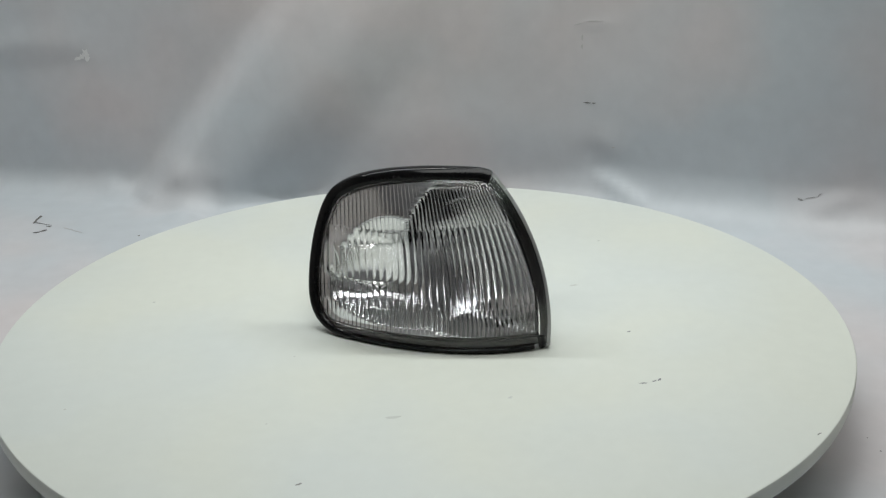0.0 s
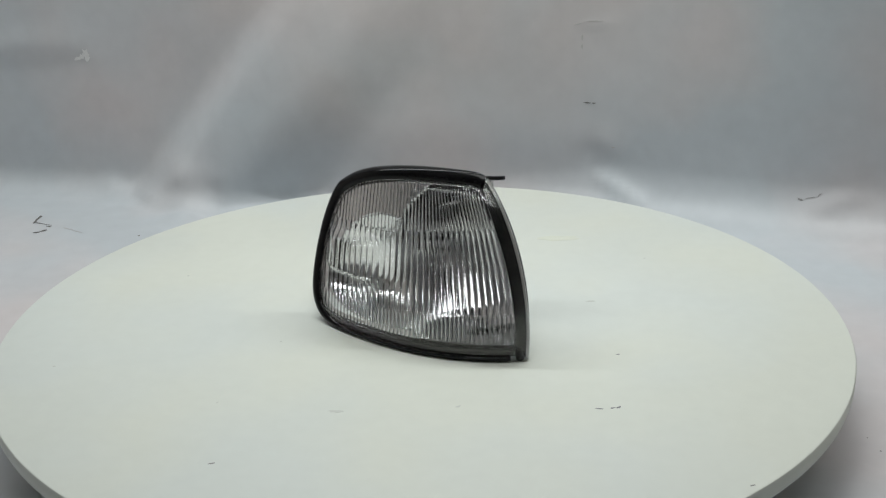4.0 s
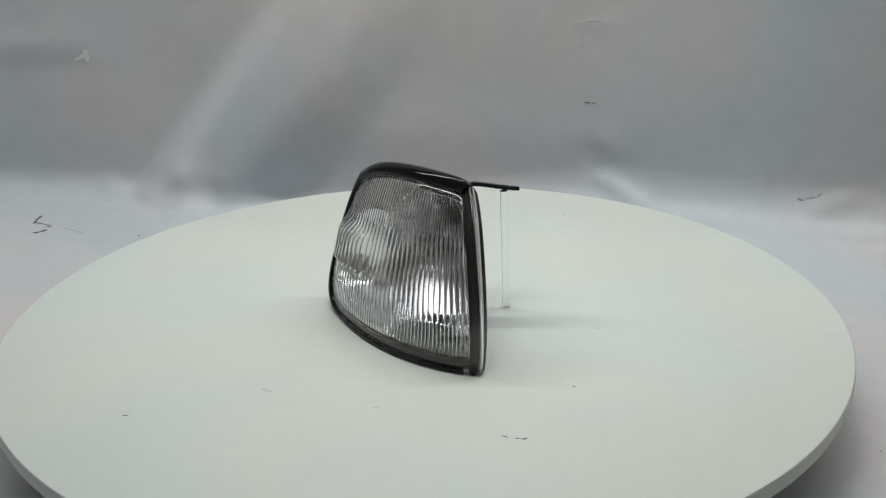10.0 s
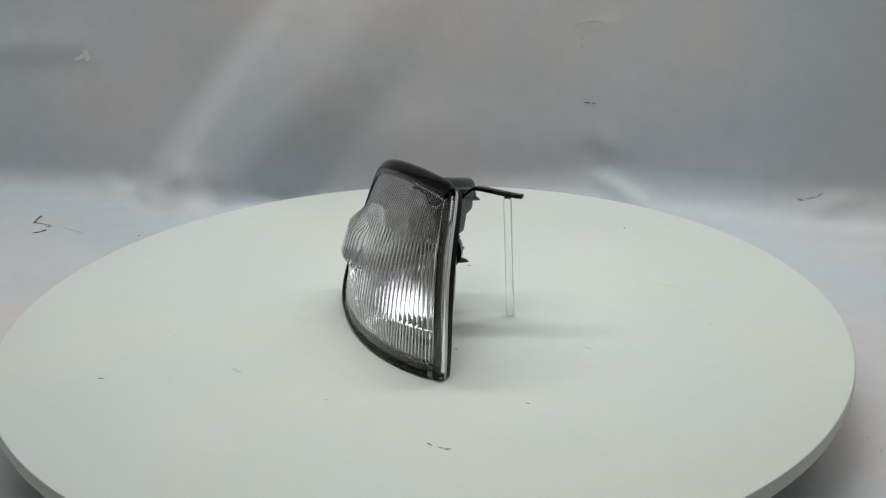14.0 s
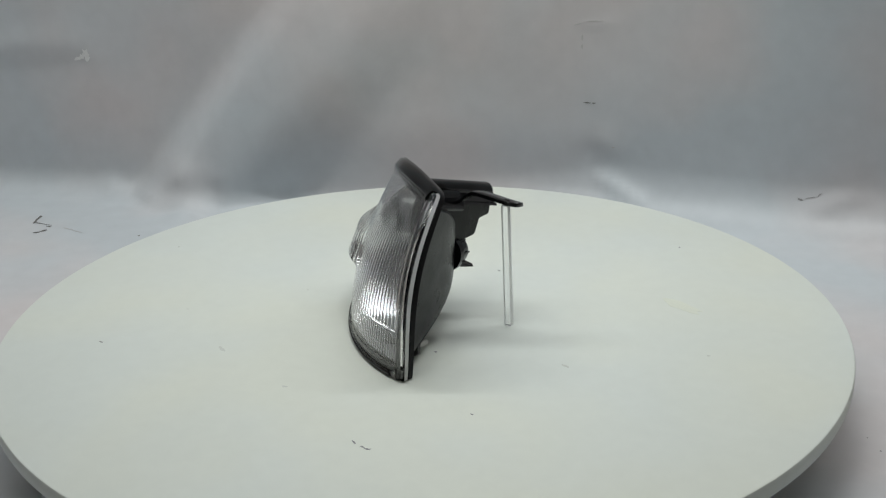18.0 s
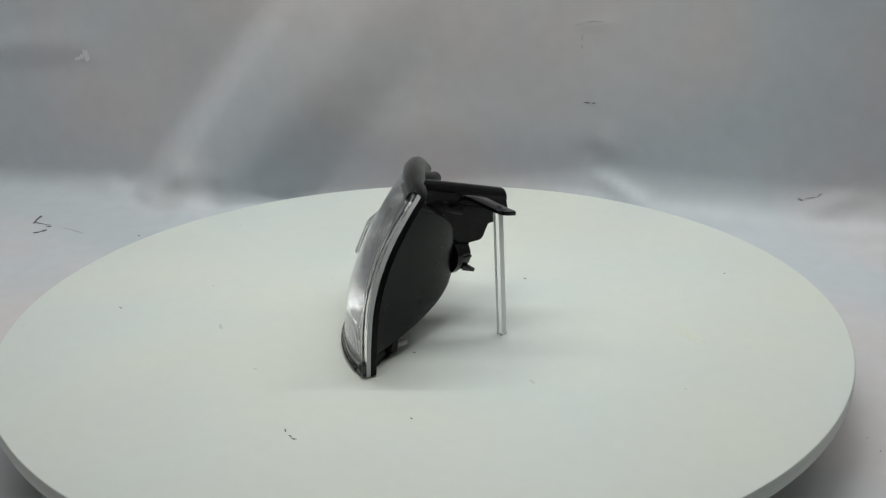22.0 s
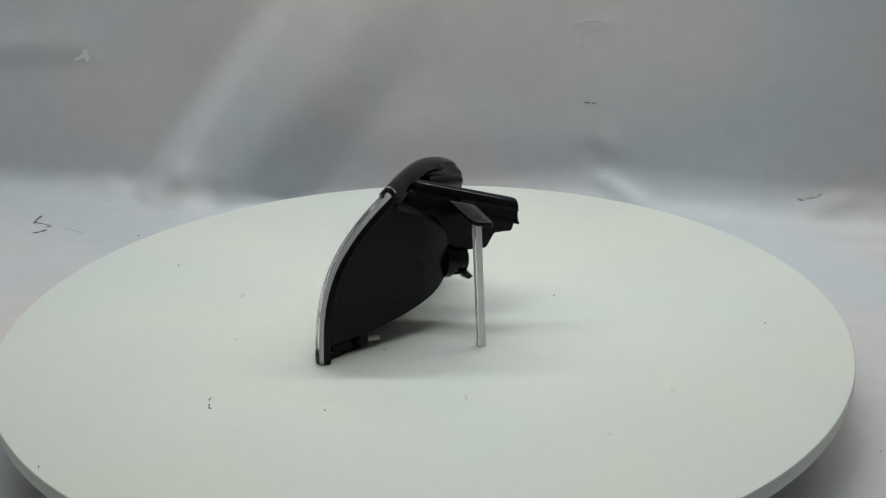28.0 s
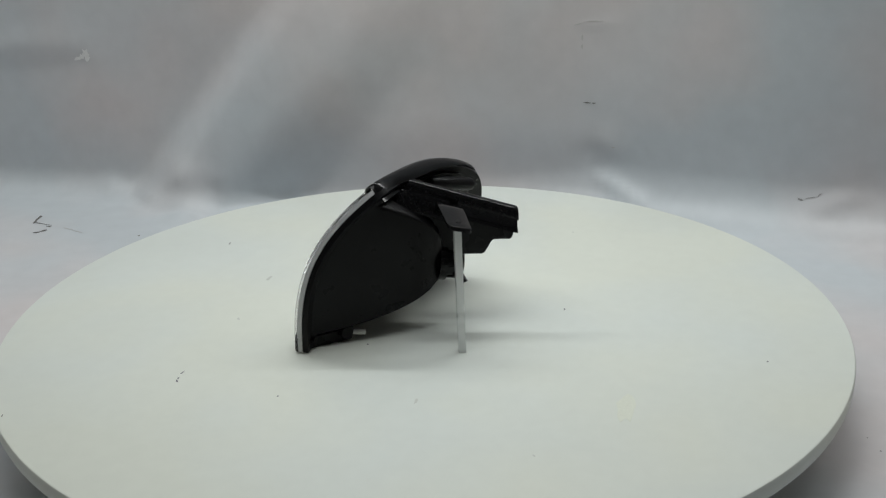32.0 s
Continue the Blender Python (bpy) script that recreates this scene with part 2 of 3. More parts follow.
def turntable():
    table = new("turntable")
    tagged(table, "round white turntable with a worn laminate top, slowly turning", "turntable")
    bm = lathe([(0.280, -0.0128), (RADIUS - 0.0030, -0.0125), (RADIUS - 0.0008, -0.0112), (RADIUS, -0.009), (RADIUS, -0.0015), (RADIUS - 0.0005, -0.0005), (RADIUS - 0.0016, 0.0)], 256)
    # the platter sits a little off the axis
    bmesh.ops.translate(bm, vec=(-0.0006, -0.0010, 0.0), verts=bm.verts)
    part("platter", bm, TOP, table, smooth=30)
    part("bearing_ring", lathe([(0.15, -0.026), (0.15, -0.0129)], 96), BASE, table, "dark bearing ring under the platter")
    return table


def turntable_base():
    ob = mesh_object("rotary_stand", lathe([(0.17, FLOOR + 0.0015), (0.175, FLOOR + 0.004), (0.17, -0.028), (0.165, -0.0262)], 96), BASE)
    return tagged(ob, "dark round motor stand under the turntable", "stand")


TABLE = turntable()
turntable_base()


def fleck(name, x, y, length, width, angle, mat, seed):
    """A thin uneven mark on the platter."""
    rnd = random.Random(seed)
    bm = bmesh.new()
    n = 14
    pts = []
    for i in range(n):
        a = 2 * math.pi * i / n
        r = 1 + rnd.uniform(-0.35, 0.35)
        px_, py_ = length / 2 * math.cos(a) * r, width / 2 * math.sin(a) * r
        pts.append((x + px_ * math.cos(angle) - py_ * math.sin(angle), y + px_ * math.sin(angle) + py_ * math.cos(angle)))
    rings(bm, [[(a, b, 0.00002) for a, b in pts], [(a, b, 0.00014) for a, b in pts]])
    return part(name, bm, mat, TABLE, smooth=0)


fleck("pen_mark", 0.1517, -0.1083, 0.0040, 0.0014, 0.9, MARK, 1)
fleck("pen_mark", 0.1480, -0.1100, 0.0030, 0.0012, 0.5, MARK, 2)
fleck("pen_mark", 0.1403, -0.1123, 0.0050, 0.0010, 0.05, MARK, 3)
fleck("pen_mark", 0.1444, -0.0349, 0.0026, 0.0012, 0.4, MARK, 4)
fleck("pen_mark", 0.0551, -0.0171, 0.0018, 0.0014, 0.0, MARK, 5)
fleck("smudge", -0.0211, -0.1458, 0.0085, 0.0028, 0.1, SMUDGE, 6)
fleck("smudge", 0.1156, 0.0499, 0.0070, 0.0022, 0.3, SMUDGE, 7)
fleck("pen_mark", 0.1488, 0.1422, 0.0022, 0.0014, 0.7, SMUDGE, 8)
fleck("speck", -0.0895, -0.0570, 0.0016, 0.0012, 0.2, SMUDGE, 9)
fleck("speck", -0.2294, -0.1216, 0.0018, 0.0014, 1.2, SMUDGE, 10)
fleck("speck", 0.2325, -0.1832, 0.0032, 0.0010, 0.5, SMUDGE_DARK, 11)
fleck("speck", -0.0735, -0.2185, 0.0040, 0.0014, 0.4, SMUDGE_DARK, 12)
fleck("speck", -0.0991, -0.1490, 0.0022, 0.0010, 0.9, SMUDGE, 13)
fleck("speck", -0.2044, 0.0434, 0.0018, 0.0014, 0.0, SMUDGE, 14)
fleck("speck", -0.0515, 0.0900, 0.0024, 0.0012, 0.3, MARK, 15)
fleck("speck", -0.0223, 0.2432, 0.0018, 0.0014, 0.0, MARK, 16)
fleck("smudge", 0.0532, -0.1257, 0.0040, 0.0018, 0.8, SMUDGE, 17)
fleck("yellow_stain", 0.0730, 0.1750, 0.0360, 0.0120, 0.26, YELLOW, 18)

# ---- the corner lamp; millimetres in the turntable's space at the start ----


FACE = ((0, 0, -57.53), (1, 0, -29.89), (2, 0, 32.31), (0, 1, 3.68), (1, 1, 0.75), (0, 2, 25.87), (3, 0, 4.60), (2, 1, 21.77),
        (1, 2, -7.63), (0, 3, 7.06), (4, 0, -1.53), (3, 1, -28.42), (2, 2, -16.28), (1, 3, 13.09), (0, 4, 0.54))


def face_y(x, z):
    """Depth of the lamp's curved front at width x and height z: a smooth polynomial surface (powers of x and z, weight)."""
    a, b = x / 100, z / 100
    return sum(w * a ** p * b ** q for p, q, w in FACE)


def face_normal(x, z):
    e = 0.5
    dx, dz = (face_y(x + e, z) - face_y(x - e, z)) / (2 * e), (face_y(x, z + e) - face_y(x, z - e)) / (2 * e)
    return Vector((dx, -1.0, dz)).normalized()


def on_face(x, z, h=0.0):
    """A point h millimetres in front of the face."""
    return Vector((x, face_y(x, z), z)) + face_normal(x, z) * h


# The outline in width and height, from the lower outer tip up, over the top, down and back along the bottom.
E_RIGHT = bezier((86.5, 1.5), (90.0, 42.0), (78.0, 86.0), (53.5, 111.5), 26)
E_TOP = bezier((53.5, 111.5), (49.0, 117.5), (40.0, 117.0), (20.0, 117.5), 10) + bezier((20.0, 117.5), (-18.0, 118.0), (-45.0, 113.0), (-62.0, 98.0), 22)
E_LEFT = bezier((-62.0, 98.0), (-75.0, 84.0), (-82.0, 50.0), (-82.0, 28.0), 18) + bezier((-82.0, 28.0), (-82.0, 12.0), (-74.0, 1.2), (-56.0, 1.2), 14)
E_BOTTOM = bezier((-56.0, 1.2), (-10.0, 1.0), (40.0, 1.0), (86.5, 1.5), 36)
OUTLINE = E_RIGHT + E_TOP + E_LEFT + E_BOTTOM
N_RIGHT, N_TOP, N_LEFT = len(E_RIGHT), len(E_TOP), len(E_LEFT)


def inward(path):
    """Unit inward normals of the closed counter-clockwise outline."""
    out, n = [], len(path)
    for i in range(n):
        d = path[(i + 1) % n] - path[i - 1]
        out.append(Vector((-d.y, d.x)).normalized())
    return out


INWARD = inward(OUTLINE)


def rim(i, d, h):
    """The outline's point i, moved d inward along the face and h to the front."""
    q = OUTLINE[i] + INWARD[i] * d
    return on_face(q.x, q.y, h) * MM


ALL = range(len(OUTLINE))
LAMP = new("car_corner_lamp")
tagged(LAMP, "clear ribbed car corner lamp in a glossy black frame", "car lamp")


def sweep(points, profile):
    """Skin a closed profile of (inward, front) pairs along the outline's points."""
    bm = bmesh.new()
    rings(bm, [[rim(i, d, h) for d, h in profile(k / max(len(points) - 1, 1), i)] for k, i in enumerate(points)], closed=True, caps=True)
    return bm


def depth(i):
    """How far the edge turns back: deep along the outer side and the bottom, thin at the inner end."""
    a, b, c = N_RIGHT, N_RIGHT + N_TOP, N_RIGHT + N_TOP + N_LEFT
    n = len(OUTLINE)
    if i < a:
        return 7.0
    if i < b:
        return 7.0 - 1.0 * smoothstep(a, b, i)
    if i < c:
        return 6.0 - 2.0 * smoothstep(b, b + 8, i)
    return 4.0 + 3.0 * smoothstep(c, n - 1, i)


def lamp_frame():
    """The black trim along the top, the inner end and the bottom."""
    b, c = N_RIGHT + N_TOP, N_RIGHT + N_TOP + N_LEFT
    order = list(range(N_RIGHT + 2, len(OUTLINE) - 2))

    def profile(k, i):
        base = depth(i) + 0.5
        hood = smoothstep(N_RIGHT + 3, N_RIGHT + 14, i) * (1 - smoothstep(b - 2, b + 1, i))
        deep = base + 4.5 * hood * (1 - 0.8 * smoothstep(N_RIGHT + 12, b, i)) - 1.6 * smoothstep(b - 8, b - 3, i) * (1 - smoothstep(b + 4, b + 10, i))
        top = 1 - smoothstep(b - 4, b + 8, i)
        low = smoothstep(c - 8, c + 6, i)
        lift = 0.9 + 0.6 * top
        w = 6.0 - 2.6 * low + 1.2 * top
        out = -0.4 - 0.4 * low - 0.8 * hood
        lip = 0.9 - 1.55 * hood
        return [(2.2, -base + 0.2), (lip, -base), (lip, -deep), (lip - 0.25, -deep), (out, -deep + 0.8), (out, -1.2 - 1.0 * hood), (0.5 + 0.1 * hood, lift - 0.3 - 0.8 * hood), (1.6 + 0.8 * hood, lift - 0.5 * hood), (w * (0.55 + 0.1 * hood), lift), (w - 1.6, lift - 0.3 - 0.2 * top), (w - 0.6, -0.2), (w, -1.6), (w - 1.6, -2.2)]

    ribs = list(range(N_RIGHT + 4, b - 1))
    part("top_rib", sweep(ribs, lambda k, i: [(3.2, -depth(i) - 1.0), (3.2, -depth(i) - 6.6 + 4.0 * k), (4.2, -depth(i) - 7.0 + 4.0 * k), (4.8, -depth(i) - 1.0)]), BLACK, LAMP, "black stiffening rib behind the top of the frame")
    return part("frame", sweep(order, profile), BLACK, LAMP, "glossy black moulded frame round the lens", smooth=50)


def lamp_gasket():
    """The black band behind the lens's edge."""
    bm = bmesh.new()
    prof = [(1.3, -2.95), (9.5, -3.9), (10.0, -4.8), (1.5, -3.7)]
    rings(bm, [[rim(i, d, h) for i in ALL] for d, h in prof + prof[:1]], caps=False)
    bmesh.ops.remove_doubles(bm, verts=bm.verts, dist=1e-6)
    return part("gasket", bm, RUBBER, LAMP, "black sealing band behind the lens edge")


def lens_flange():
    """The lens's clear flange round the edge, and the matt skirt that turns back from it."""
    bm = bmesh.new()
    prof = [(-0.3, -2.4), (0.0, -1.2), (0.9, -0.2), (2.4, 0.2), (3.6, -0.1), (4.2, -0.7), (7.9, -0.9), (8.4, -2.7), (2.4, -2.7)]
    rings(bm, [[rim(i, d, h) for i in ALL] for d, h in prof + prof[:1]], caps=False)
    bmesh.ops.remove_doubles(bm, verts=bm.verts, dist=1e-6)
    flange = part("lens_flange", bm, LENS, LAMP, "clear plastic flange of the lens")
    bm = bmesh.new()
    prof = [(-0.2, 1.0), (-0.3, -2.5), (2.0, -2.8), (1.0, 1.0)]
    rings(bm, [[rim(i, d, h if h < 0 else -depth(i) + 1.5) for i in ALL] for d, h in prof + prof[:1]], caps=False)
    bmesh.ops.remove_doubles(bm, verts=bm.verts, dist=1e-6)
    part("lens_skirt", bm, EDGE_CLEAR, LAMP, "matt clear skirt of the lens")


INSET = 8.0


def crossings(x_at):
    """Lowest and highest z of the inset outline along the line x = x_at(z)."""
    path = [OUTLINE[i] + INWARD[i] * INSET for i in ALL]
    zs = []
    for a, b in zip(path, path[1:] + path[:1]):
        fa, fb = a.x - x_at(a.y), b.x - x_at(b.y)
        if fa * fb <= 0 and fa != fb:
            s = fa / (fa - fb)
            zs.append(a.y + s * (b.y - a.y))
    return (min(zs), max(zs)) if len(zs) > 1 else None


def lens_front(x, z):
    """Depth of the lens's outer face: the lamp's curve with the raised block at its inner end."""
    y = face_y(x, z) + 0.8
    e = (x + 61.0) / 41.0
    flat = -22.0 - 19.0 * (2 * e - e * e) + 0.45 * (z - 56.0)
    k = smoothstep(39.5, 47.5, z) * (1 - smoothstep(64.5, 72.5, z)) * smoothstep(-71.0, -60.0, x) * (1 - smoothstep(-25.0, -12.0, x))
    return y + min(flat - y, 0.0) * k


def lens():
    """The ribbed lens: a smooth outer face with bands, upright flutes inside."""
    bm = bmesh.new()
    cols, rows = 408, 140
    left, right = -73.5, 78.0
    front, back = [], []
    for c in range(cols + 1):
        u = c / cols
        lean = u ** 2.2

        def x_at(z):
            return left + u * (right - left) - lean * 27.0 * max(z - 12.0, 0.0) ** 2 / 90.0 ** 2

        zz = crossings(x_at)
        if not zz:
            continue
        f, b = [], []
        for r in range(rows + 1):
            z = zz[0] + (zz[1] - zz[0]) * r / rows
            x = x_at(z)
            above, below = smoothstep(0, 0.7, z - (79 + 0.09 * x)), 1 - smoothstep(0, 0.7, z - (28 + 0.06 * x))
            count = 51 if above > 0.5 or below > 0.5 else 34
            k = 2 * ((u * count) % 1.0) - 1
            flute = (0.6 if count == 51 else 0.8) * (1 - k * k)
            y = lens_front(x, z)
            f.append(Vector((x, y + 0.40 * (above + below) - 0.07 * (1 - k * k), z)) * MM)
            b.append(Vector((x, y + 2.0 + flute, z)) * MM)
        front.append(f), back.append(b)
    m = len(front)
    fv, bv = [[bm.verts.new(q) for q in col] for col in front], [[bm.verts.new(q) for q in col] for col in back]
    for i in range(m - 1):
        for r in range(rows):
            bm.faces.new((fv[i][r], fv[i + 1][r], fv[i + 1][r + 1], fv[i][r + 1]))
            bm.faces.new((bv[i][r + 1], bv[i + 1][r + 1], bv[i + 1][r], bv[i][r]))
        for r in (0, rows):
            bm.faces.new((fv[i][r], bv[i][r], bv[i + 1][r], fv[i + 1][r]))
    for i in (0, m - 1):
        for r in range(rows):
            bm.faces.new((fv[i][r], fv[i][r + 1], bv[i][r + 1], bv[i][r]))
    return part("lens", bm, LENS, LAMP, "clear plastic lens with upright flutes and a raised block", smooth=35)


# The bowl's axis points forward and to the outer side; the bulb holder sits on it.
AXIS = Vector((0.61, -0.785, 0.08)).normalized()
VERTEX = Vector((7.0, 19.0, 54.0))


def oval(i, inset, a, b):
    """The inset outline's point i, drawn in to an oval where it lies outside it."""
    mid = Vector((8.0, 54.0))
    v = OUTLINE[i] + INWARD[i] * inset - mid
    k = 1.0 / math.sqrt((v.x / a) ** 2 + (v.y / b) ** 2)
    return mid + v * min(k, 1.0)


def bowl(inset, back, a, b, vertex, stop, steps, power):
    """Loops of a dish from its mouth behind the rim back to its vertex, a parabola along every radius."""
    mouth = []
    for i in ALL:
        q = oval(i, inset, a, b)
        mouth.append(on_face(q.x, q.y, -depth(i) - back))
    loops = []
    for k in range(steps + 1):
        r = 1 - (1 - stop) * k / steps
        loop = []
        for q in mouth:
            w = (q - vertex).dot(AXIS)
            loop.append((vertex + (q - vertex - AXIS * w) * r + AXIS * w * r ** power) * MM)
        loops.append(loop)
    return loops


def housing():
    bm = bmesh.new()
    edge = [(1.5, -1.2), (-0.5, -1.0), (-0.5, 2.6), (0.0, 2.9), (6.4, 3.1), (6.9, 3.4), (7.4, 4.6)]
    rings(bm, [[rim(i, d, -depth(i) - h) for i in ALL] for d, h in edge] + bowl(7.9, 5.2, 100, 60, VERTEX, 0.14, 24, 2.9), caps=False)
    bm.faces.new([v for v in bm.verts][-len(OUTLINE):])
    return part("housing", bm, SATIN, LAMP, "satin black bowl-shaped housing")


def dish_y(x, z):
    """Depth of the round dish about the bulb: a paraboloid whose axis points forward and to the outer side."""
    ax, ay, az = DISH_AXIS
    qx, qz = x - DISH.x, z - DISH.z
    qz *= 1.0 - 0.28 * smoothstep(0.0, 40.0, qz)
    c, k = ax * qx + az * qz, qx * qx + qz * qz
    a, b, d = 1 - ay * ay, -(2 * c * ay + 4 * FOCAL * ay), k - c * c - 4 * FOCAL * c
    root = b * b - 4 * a * d
    return DISH.y + (-b + math.sqrt(root)) / (2 * a) if root > 0 else -1000.0


def wing_y(x, z):
    """Depth of the shallow trough that runs from the dish to the inner end."""
    d = z - 35.0
    return -4.0 - d * d / (13.0 if d < 0 else 260.0) - (x + 42.0) ** 2 / 110.0


DISH, DISH_AXIS, FOCAL = Vector((9.0, 13.0, 50.0)), Vector((0.50, -0.86, 0.09)).normalized(), 15.0


def sump_y(x, z):
    """Depth of the bowl-shaped floor under the dish."""
    k = 149.0 * (z + 3.0) - (x - 56.0) ** 2
    return -66.0 + math.sqrt(k) if k > 0 else -1000.0


def soft_least(a, b, k):
    h = max(k - abs(a - b), 0.0) / k
    return min(a, b) - h * h * k / 4


def reflector(shell):
    """The metallised inside of the housing: the round dish, the trough beside it and a steep wall up to the rim."""
    tree = BVHTree.FromPolygons([v.co / MM for v in shell.data.vertices], [list(f.vertices) for f in shell.data.polygons])
    mid, steps = Vector((8.0, 52.0)), 70
    loops = []
    edge = [OUTLINE[i] + INWARD[i] * 8.6 for i in ALL]
    for k in range(steps):
        loop = []
        for q in edge:
            out = q - mid
            reach = out.length
            drop = reach * 0.985 * (k / steps) ** 1.3
            p = mid + out * (1 - drop / reach)
            face = face_y(p.x, p.y)
            y = soft_least(dish_y(p.x, p.y), sump_y(p.x, p.y), 6.0)
            y = -soft_least(-y, -wing_y(p.x, p.y), 3.0)
            y = max(y, face + 5.0)
            y = face + 4.4 + (y - face - 4.4) * smoothstep(0.0, 5.0, drop)
            far, start = None, Vector((p.x, -150.0, p.y))
            for _ in range(8):
                hit = tree.ray_cast(start, Vector((0, 1, 0)))
                if hit[0] is None:
                    break
                far, start = hit[0].y, hit[0] + Vector((0, 0.05, 0))
            if far is not None:
                y = soft_least(y, far - 2.0, 3.0)
            loop.append(Vector((p.x, max(y, face + 4.0), p.y)) * MM)
        loops.append(loop)
    bm = bmesh.new()
    rings(bm, loops, caps=False)
    return part("reflector", bm, CHROME, LAMP, "silvery metallised reflector behind the lens", smooth=60)


def bulb():
    """A clear capless bulb on the bowl's axis."""
    axis = -AXIS
    m = Matrix.Translation((VERTEX + AXIS * 20) * MM) @ axis.to_track_quat("Z", "Y").to_matrix().to_4x4()
    bm = lathe([(0.001, -0.0095), (0.0032, -0.0085), (0.0048, -0.005), (0.0050, -0.001), (0.0038, 0.003), (0.0030, 0.012)], 24)
    bm.transform(m)
    b = part("bulb", bm, GLASS, LAMP, "clear capless bulb")
    bm = lathe([(0.0036, 0.009), (0.0046, 0.010), (0.0046, 0.018), (0.0036, 0.020)], 24)
    bm.transform(m)
    part("bulb_collar", bm, BLACK, LAMP, "black bulb collar")
    return b


# The bracket runs back from the top: s along it, lat across it (to the outer side), z up.
B0, B_DIR, B_LAT = Vector((18.0, -4.0, 0.0)), Vector((-0.492, 0.871, 0.0)), Vector((0.871, 0.492, 0.0))


def bracket_place(s, lat, z):
    return (B0 + B_DIR * s + B_LAT * lat + Vector((0, 0, z))) * MM


def bar_z(s):
    return 107.0 - 25.5 * s / 79.0


def bracket():
    bm = bmesh.new()
    loops = []
    for s, k in ((-6, 0.8), (-5, 1.0), (20, 1.0), (50, 1.0), (77.5, 1.0), (79, 0.96), (79.6, 0.85)):
        z = bar_z(s)
        ring = [(5.5 * math.cos(a) * k - 1.0, z + 5.8 * math.sin(a) * k) for a in [math.pi * j / 12 for j in range(13)]]
        ring += [(-5.5 * k, z - 3.5), (3.2 * k, z - 3.5), (4.6 * k, z - 2.6), (4.8 * k, z - 1.6)][:4]
        loops.append([bracket_place(s, a, b) for a, b in ring])
    rings(bm, loops)
    part("bracket_bar", bm, BLACK, LAMP, "glossy black half-round bracket bar", smooth=50)
    # the plate below the bar, with its stepped foot
    foot = [(-4, 101), (77, 80), (78.5, 78.5), (75, 66), (73.5, 64.5), (62, 65.5), (60.5, 64.8), (56, 56), (54, 54.5), (20, 56), (-2, 80)]
    bm = bmesh.new()
    rings(bm, [[bracket_place(s, lat, z) for s, z in foot] for lat in (1.2, 3.4)])
    bmesh.ops.bevel(bm, geom=list(bm.edges), offset=0.0004, segments=2, affect="EDGES")
    part("bracket_plate", bm, SATIN, LAMP, "flat black web under the bracket bar")
    # upper strip with a ledge along its foot
    bm = bmesh.new()
    rings(bm, [[bracket_place(s, lat, bar_z(s) + dz) for lat, dz in ((3.0, -1.5), (4.6, -1.5), (5.2, -9.0), (8.2, -9.6), (8.4, -11.4), (3.0, -11.4))] for s in (-6, 30, 78.5)])
    bmesh.ops.bevel(bm, geom=list(bm.edges), offset=0.0004, segments=2, affect="EDGES")
    part("bracket_ledge", bm, BLACK, LAMP)
    # the deeper cheek beside the bar's root
    bm = bmesh.new()
    rings(bm, [[bracket_place(s, lat, bar_z(s) + dz) for lat, dz in ((3.2, -1.0), (6.0, -1.6), (10.2, -7.5), (10.4, -15.0), (9.6, -16.0), (3.2, -16.0))] for s in (-5, 10, 29, 31.5)])
    bmesh.ops.bevel(bm, geom=list(bm.edges), offset=0.0004, segments=2, affect="EDGES")
    part("bracket_cheek", bm, BLACK, LAMP)
    # the mounting tab: down, up and out to a drilled ear
    bm = bmesh.new()
    n = 16
    hole = [(40.0 + 2.6 * math.cos(2 * math.pi * j / n), 47.5 + 1.7 * math.sin(2 * math.pi * j / n)) for j in range(n)]
    a0, tip = Vector((10.0, 24.0)), Vector((48.5, 53.0))
    along = (tip - a0).normalized()
    across = Vector((-along.y, along.x))

    def tab_z(k):
        return 91.0 + 6.5 * smoothstep(4, 16, k) - 5.0 * smoothstep(10, 50, k)

    secs = []
    for k, half in ((-2, 8.4), (3, 8.8), (7, 9.0), (11, 8.9), (15, 8.7), (20, 8.6), (26, 8.4), (32, 8.3), (40, 8.1), (45, 7.8), (47.5, 6.6), (48.2, 5.4)):
        secs.append((k, half))
    rings(bm, [[((a0 + along * k + across * half * e).to_3d() + Vector((0, 0, tab_z(k) + dz - 0.27 * half * e * smoothstep(2, 14, k)))) * MM for e, dz in ((-1, -1.4), (1, -1.4), (1.0, 1.0), (0.93, 1.4), (-0.93, 1.4), (-1.0, 1.0))] for k, half in secs])
    tab = part("mounting_tab", bm, BLACK, LAMP, "black drilled mounting tab resting on the rod")
    # the bolt hole isn't cut: a dark disc on the tab paints its shade
    bm = bmesh.new()
    rings(bm, [[Vector((x, y, tab_z(along.dot(Vector((x, y)) - a0)) - 0.27 * across.dot(Vector((x, y)) - a0) + dz)) * MM for x, y in hole] for dz in (1.0, 1.75)])
    part("tab_hole_shade", bm, DARK, tab, "dark raised disc that paints the shade of the bolt hole")
    # rounded lug behind the hood
    a, b = Vector((-16, 4, 99)), Vector((-43, 19.5, 91.5))
    bm = lathe([(0.0015, -0.005), (0.0040, -0.0035), (0.0050, 0.0), (0.0050, (b - a).length * MM - 0.002), (0.0040, (b - a).length * MM + 0.001), (0.0015, (b - a).length * MM + 0.0025)], 24)
    bm.transform(Matrix.Translation(a * MM) @ (b - a).to_track_quat("Z", "Y").to_matrix().to_4x4())
    part("top_lug", bm, SATIN, LAMP, "rounded black lug behind the top of the frame")
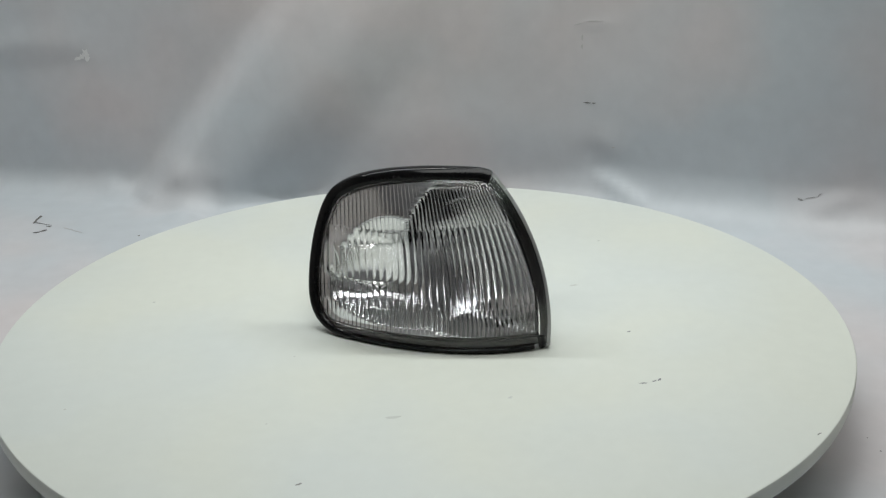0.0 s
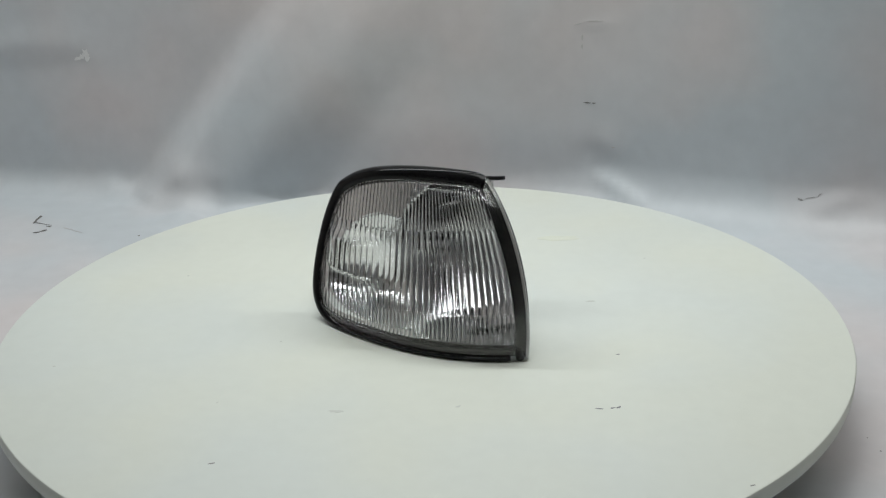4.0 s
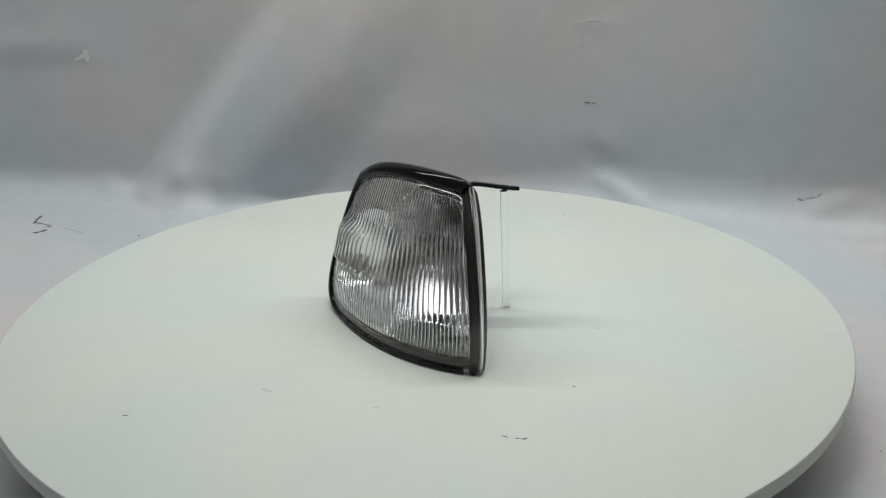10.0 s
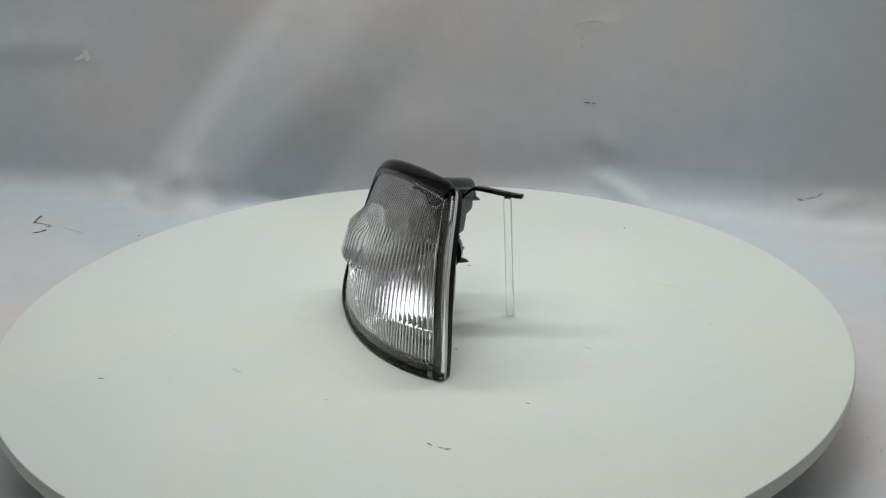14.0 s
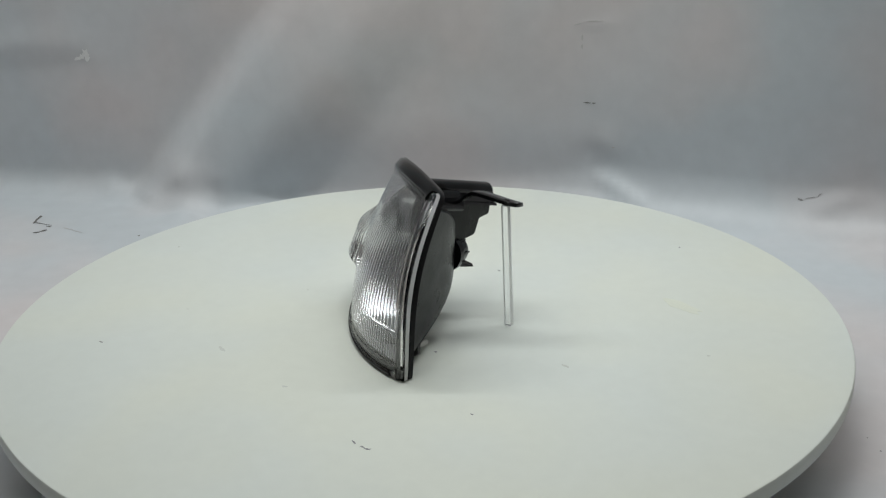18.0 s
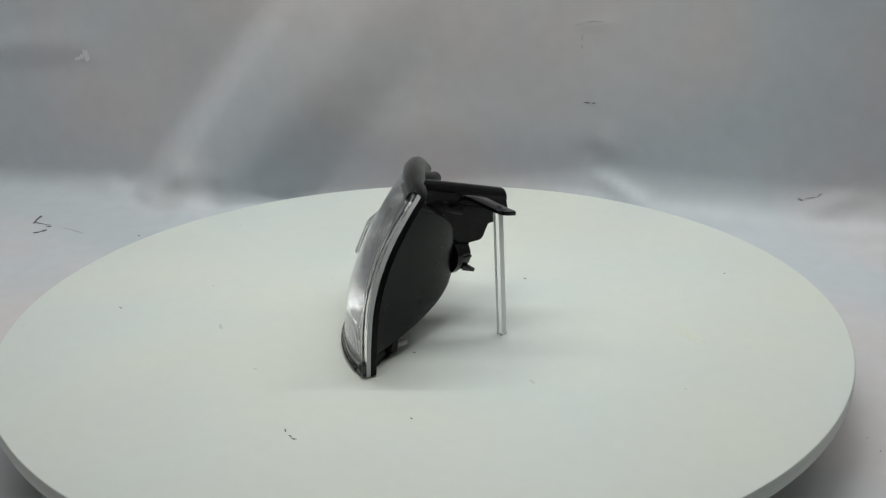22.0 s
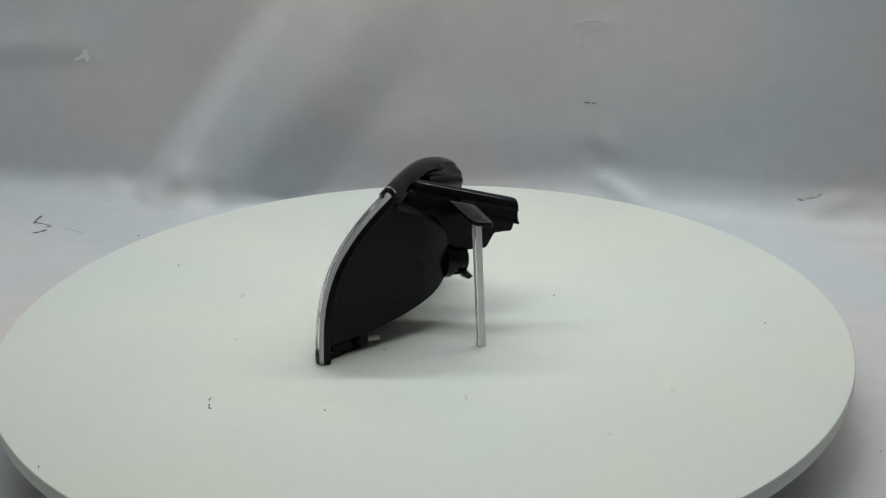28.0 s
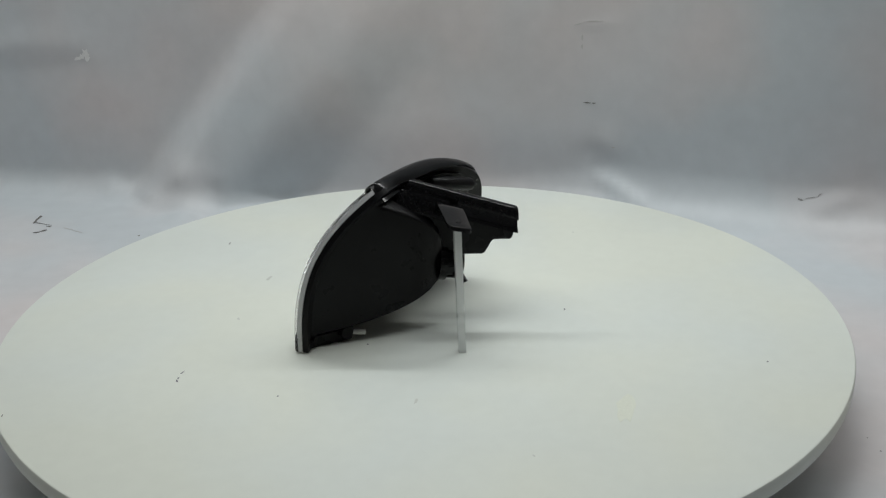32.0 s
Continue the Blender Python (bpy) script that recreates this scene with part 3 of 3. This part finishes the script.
    # screw boss where the bracket meets the top
    bm = lathe([(0.0035, -0.004), (0.0035, 0.0), (0.0028, 0.0008), (0.001, 0.0010)], 20)
    bm.transform(Matrix.Translation(bracket_place(-1.0, 7.0, 103.0)) @ B_LAT.to_track_quat("Z", "Y").to_matrix().to_4x4())
    part("screw_boss", bm, BLACK, LAMP, "small black screw boss")


def socket():
    """The bulb holder that is turned into the bowl's back."""
    a, b = Vector((9, 11, 50)), Vector((-4.5, 28.5, 46.8))
    m = Matrix.Translation(a * MM) @ (b - a).to_track_quat("Z", "Y").to_matrix().to_4x4()
    length = (b - a).length * MM
    bm = lathe([(0.0135, 0.0045), (0.0135, 0.010), (0.0120, 0.0105), (0.0116, 0.019), (0.0112, length - 0.001), (0.0100, length)], 36)
    bm.transform(m)
    holder = part("bulb_holder", bm, BLACK, LAMP, "black round bulb holder at the back")
    for k in range(8):
        bm = block(0.0016, 0.0016, 0.012, 0.0003)
        bm.transform(m @ pose(0, 0, 0, 0, 0, 45 * k) @ pose(0, 0.0118, length - 0.0075))
        part("grip_rib", bm, BLACK, holder)
    bm = bmesh.new()
    shape = [(-2.0, 26.0, 42.0), (6.0, 27.5, 42.5), (8.6, 36.2, 37.2), (7.2, 36.6, 36.6), (0.5, 29.5, 35.5)]
    rings(bm, [[Vector((x + e * 1.2, y - e * 0.4, z)) * MM for x, y, z in shape] for e in (-2.4, 2.4)])
    part("locking_wing", bm, SATIN, holder, "small black locking wing")


def pin_clip():
    """The clip behind the lower outer tip with its pale pin."""
    bm = lathe([(0.0045, -0.010), (0.0056, -0.008), (0.0056, 0.004), (0.0044, 0.006)], 20)
    bm.transform(pose(0, 0, 0, -90, 0, 0))
    bm.transform(pose(0.0545, -0.0355, 0.0078, 0, 0, -38))
    clip = part("lower_clip", bm, SATIN, LAMP, "black clip at the foot of the housing")
    bm = block(0.040, 0.005, 0.0085, 0.0012)
    bm.transform(pose(0.0660, -0.0450, 0.0046, 0, 0, 143.5))
    part("foot_rib", bm, SATIN, LAMP, "black stiffening rib along the foot of the housing")
    bm = lathe([(0.0022, 0.0), (0.0022, 0.009), (0.0016, 0.0095), (0.0008, 0.0097)], 20)
    bm.transform(Matrix.Translation(Vector((53.5, -30, 7.0)) * MM) @ Vector((-0.45, 0.89, -0.05)).to_track_quat("Z", "Y").to_matrix().to_4x4())
    part("pin", bm, NYLON, clip, "pale nylon pin")
    bm = block(0.006, 0.010, 0.004, 0.0008)
    bm.transform(pose(0.020, 0.004, 0.0345, 20, 0, -30))
    part("drain_spout", bm, SATIN, LAMP, "small black drain spout under the bowl")


lamp_frame(), lamp_gasket(), lens_flange(), lens(), reflector(housing()), bulb(), bracket(), socket(), pin_clip()

# ---- the acrylic rod that props the lamp ----


def prop_rod():
    """A sawn strip of acrylic: two polished faces, two matt saw-cut faces."""
    ob = mesh_object("acrylic_rod", block(0.0051, 0.0049, 0.0912, 0.0004), ACRYLIC)
    ob.data.materials.append(FROST)
    for f in ob.data.polygons:
        if abs(f.normal.x) > 0.9:
            f.material_index = 1
    return tagged(ob, "clear sawn acrylic rod propping the lamp's bracket", "rod")


ROD = prop_rod()


# ---- what turns ----
def motions():
    times = [float(t) for t in range(33)]
    for ob, home in ((TABLE, Matrix()), (LAMP, Matrix()), (ROD, pose(0.0403, 0.0473, 0.0456, 0.8, -1.0, 37))):
        walk(ob, [(t, pose(0, 0, 0, 0, 0, turn(t)) @ home) for t in times])


motions()
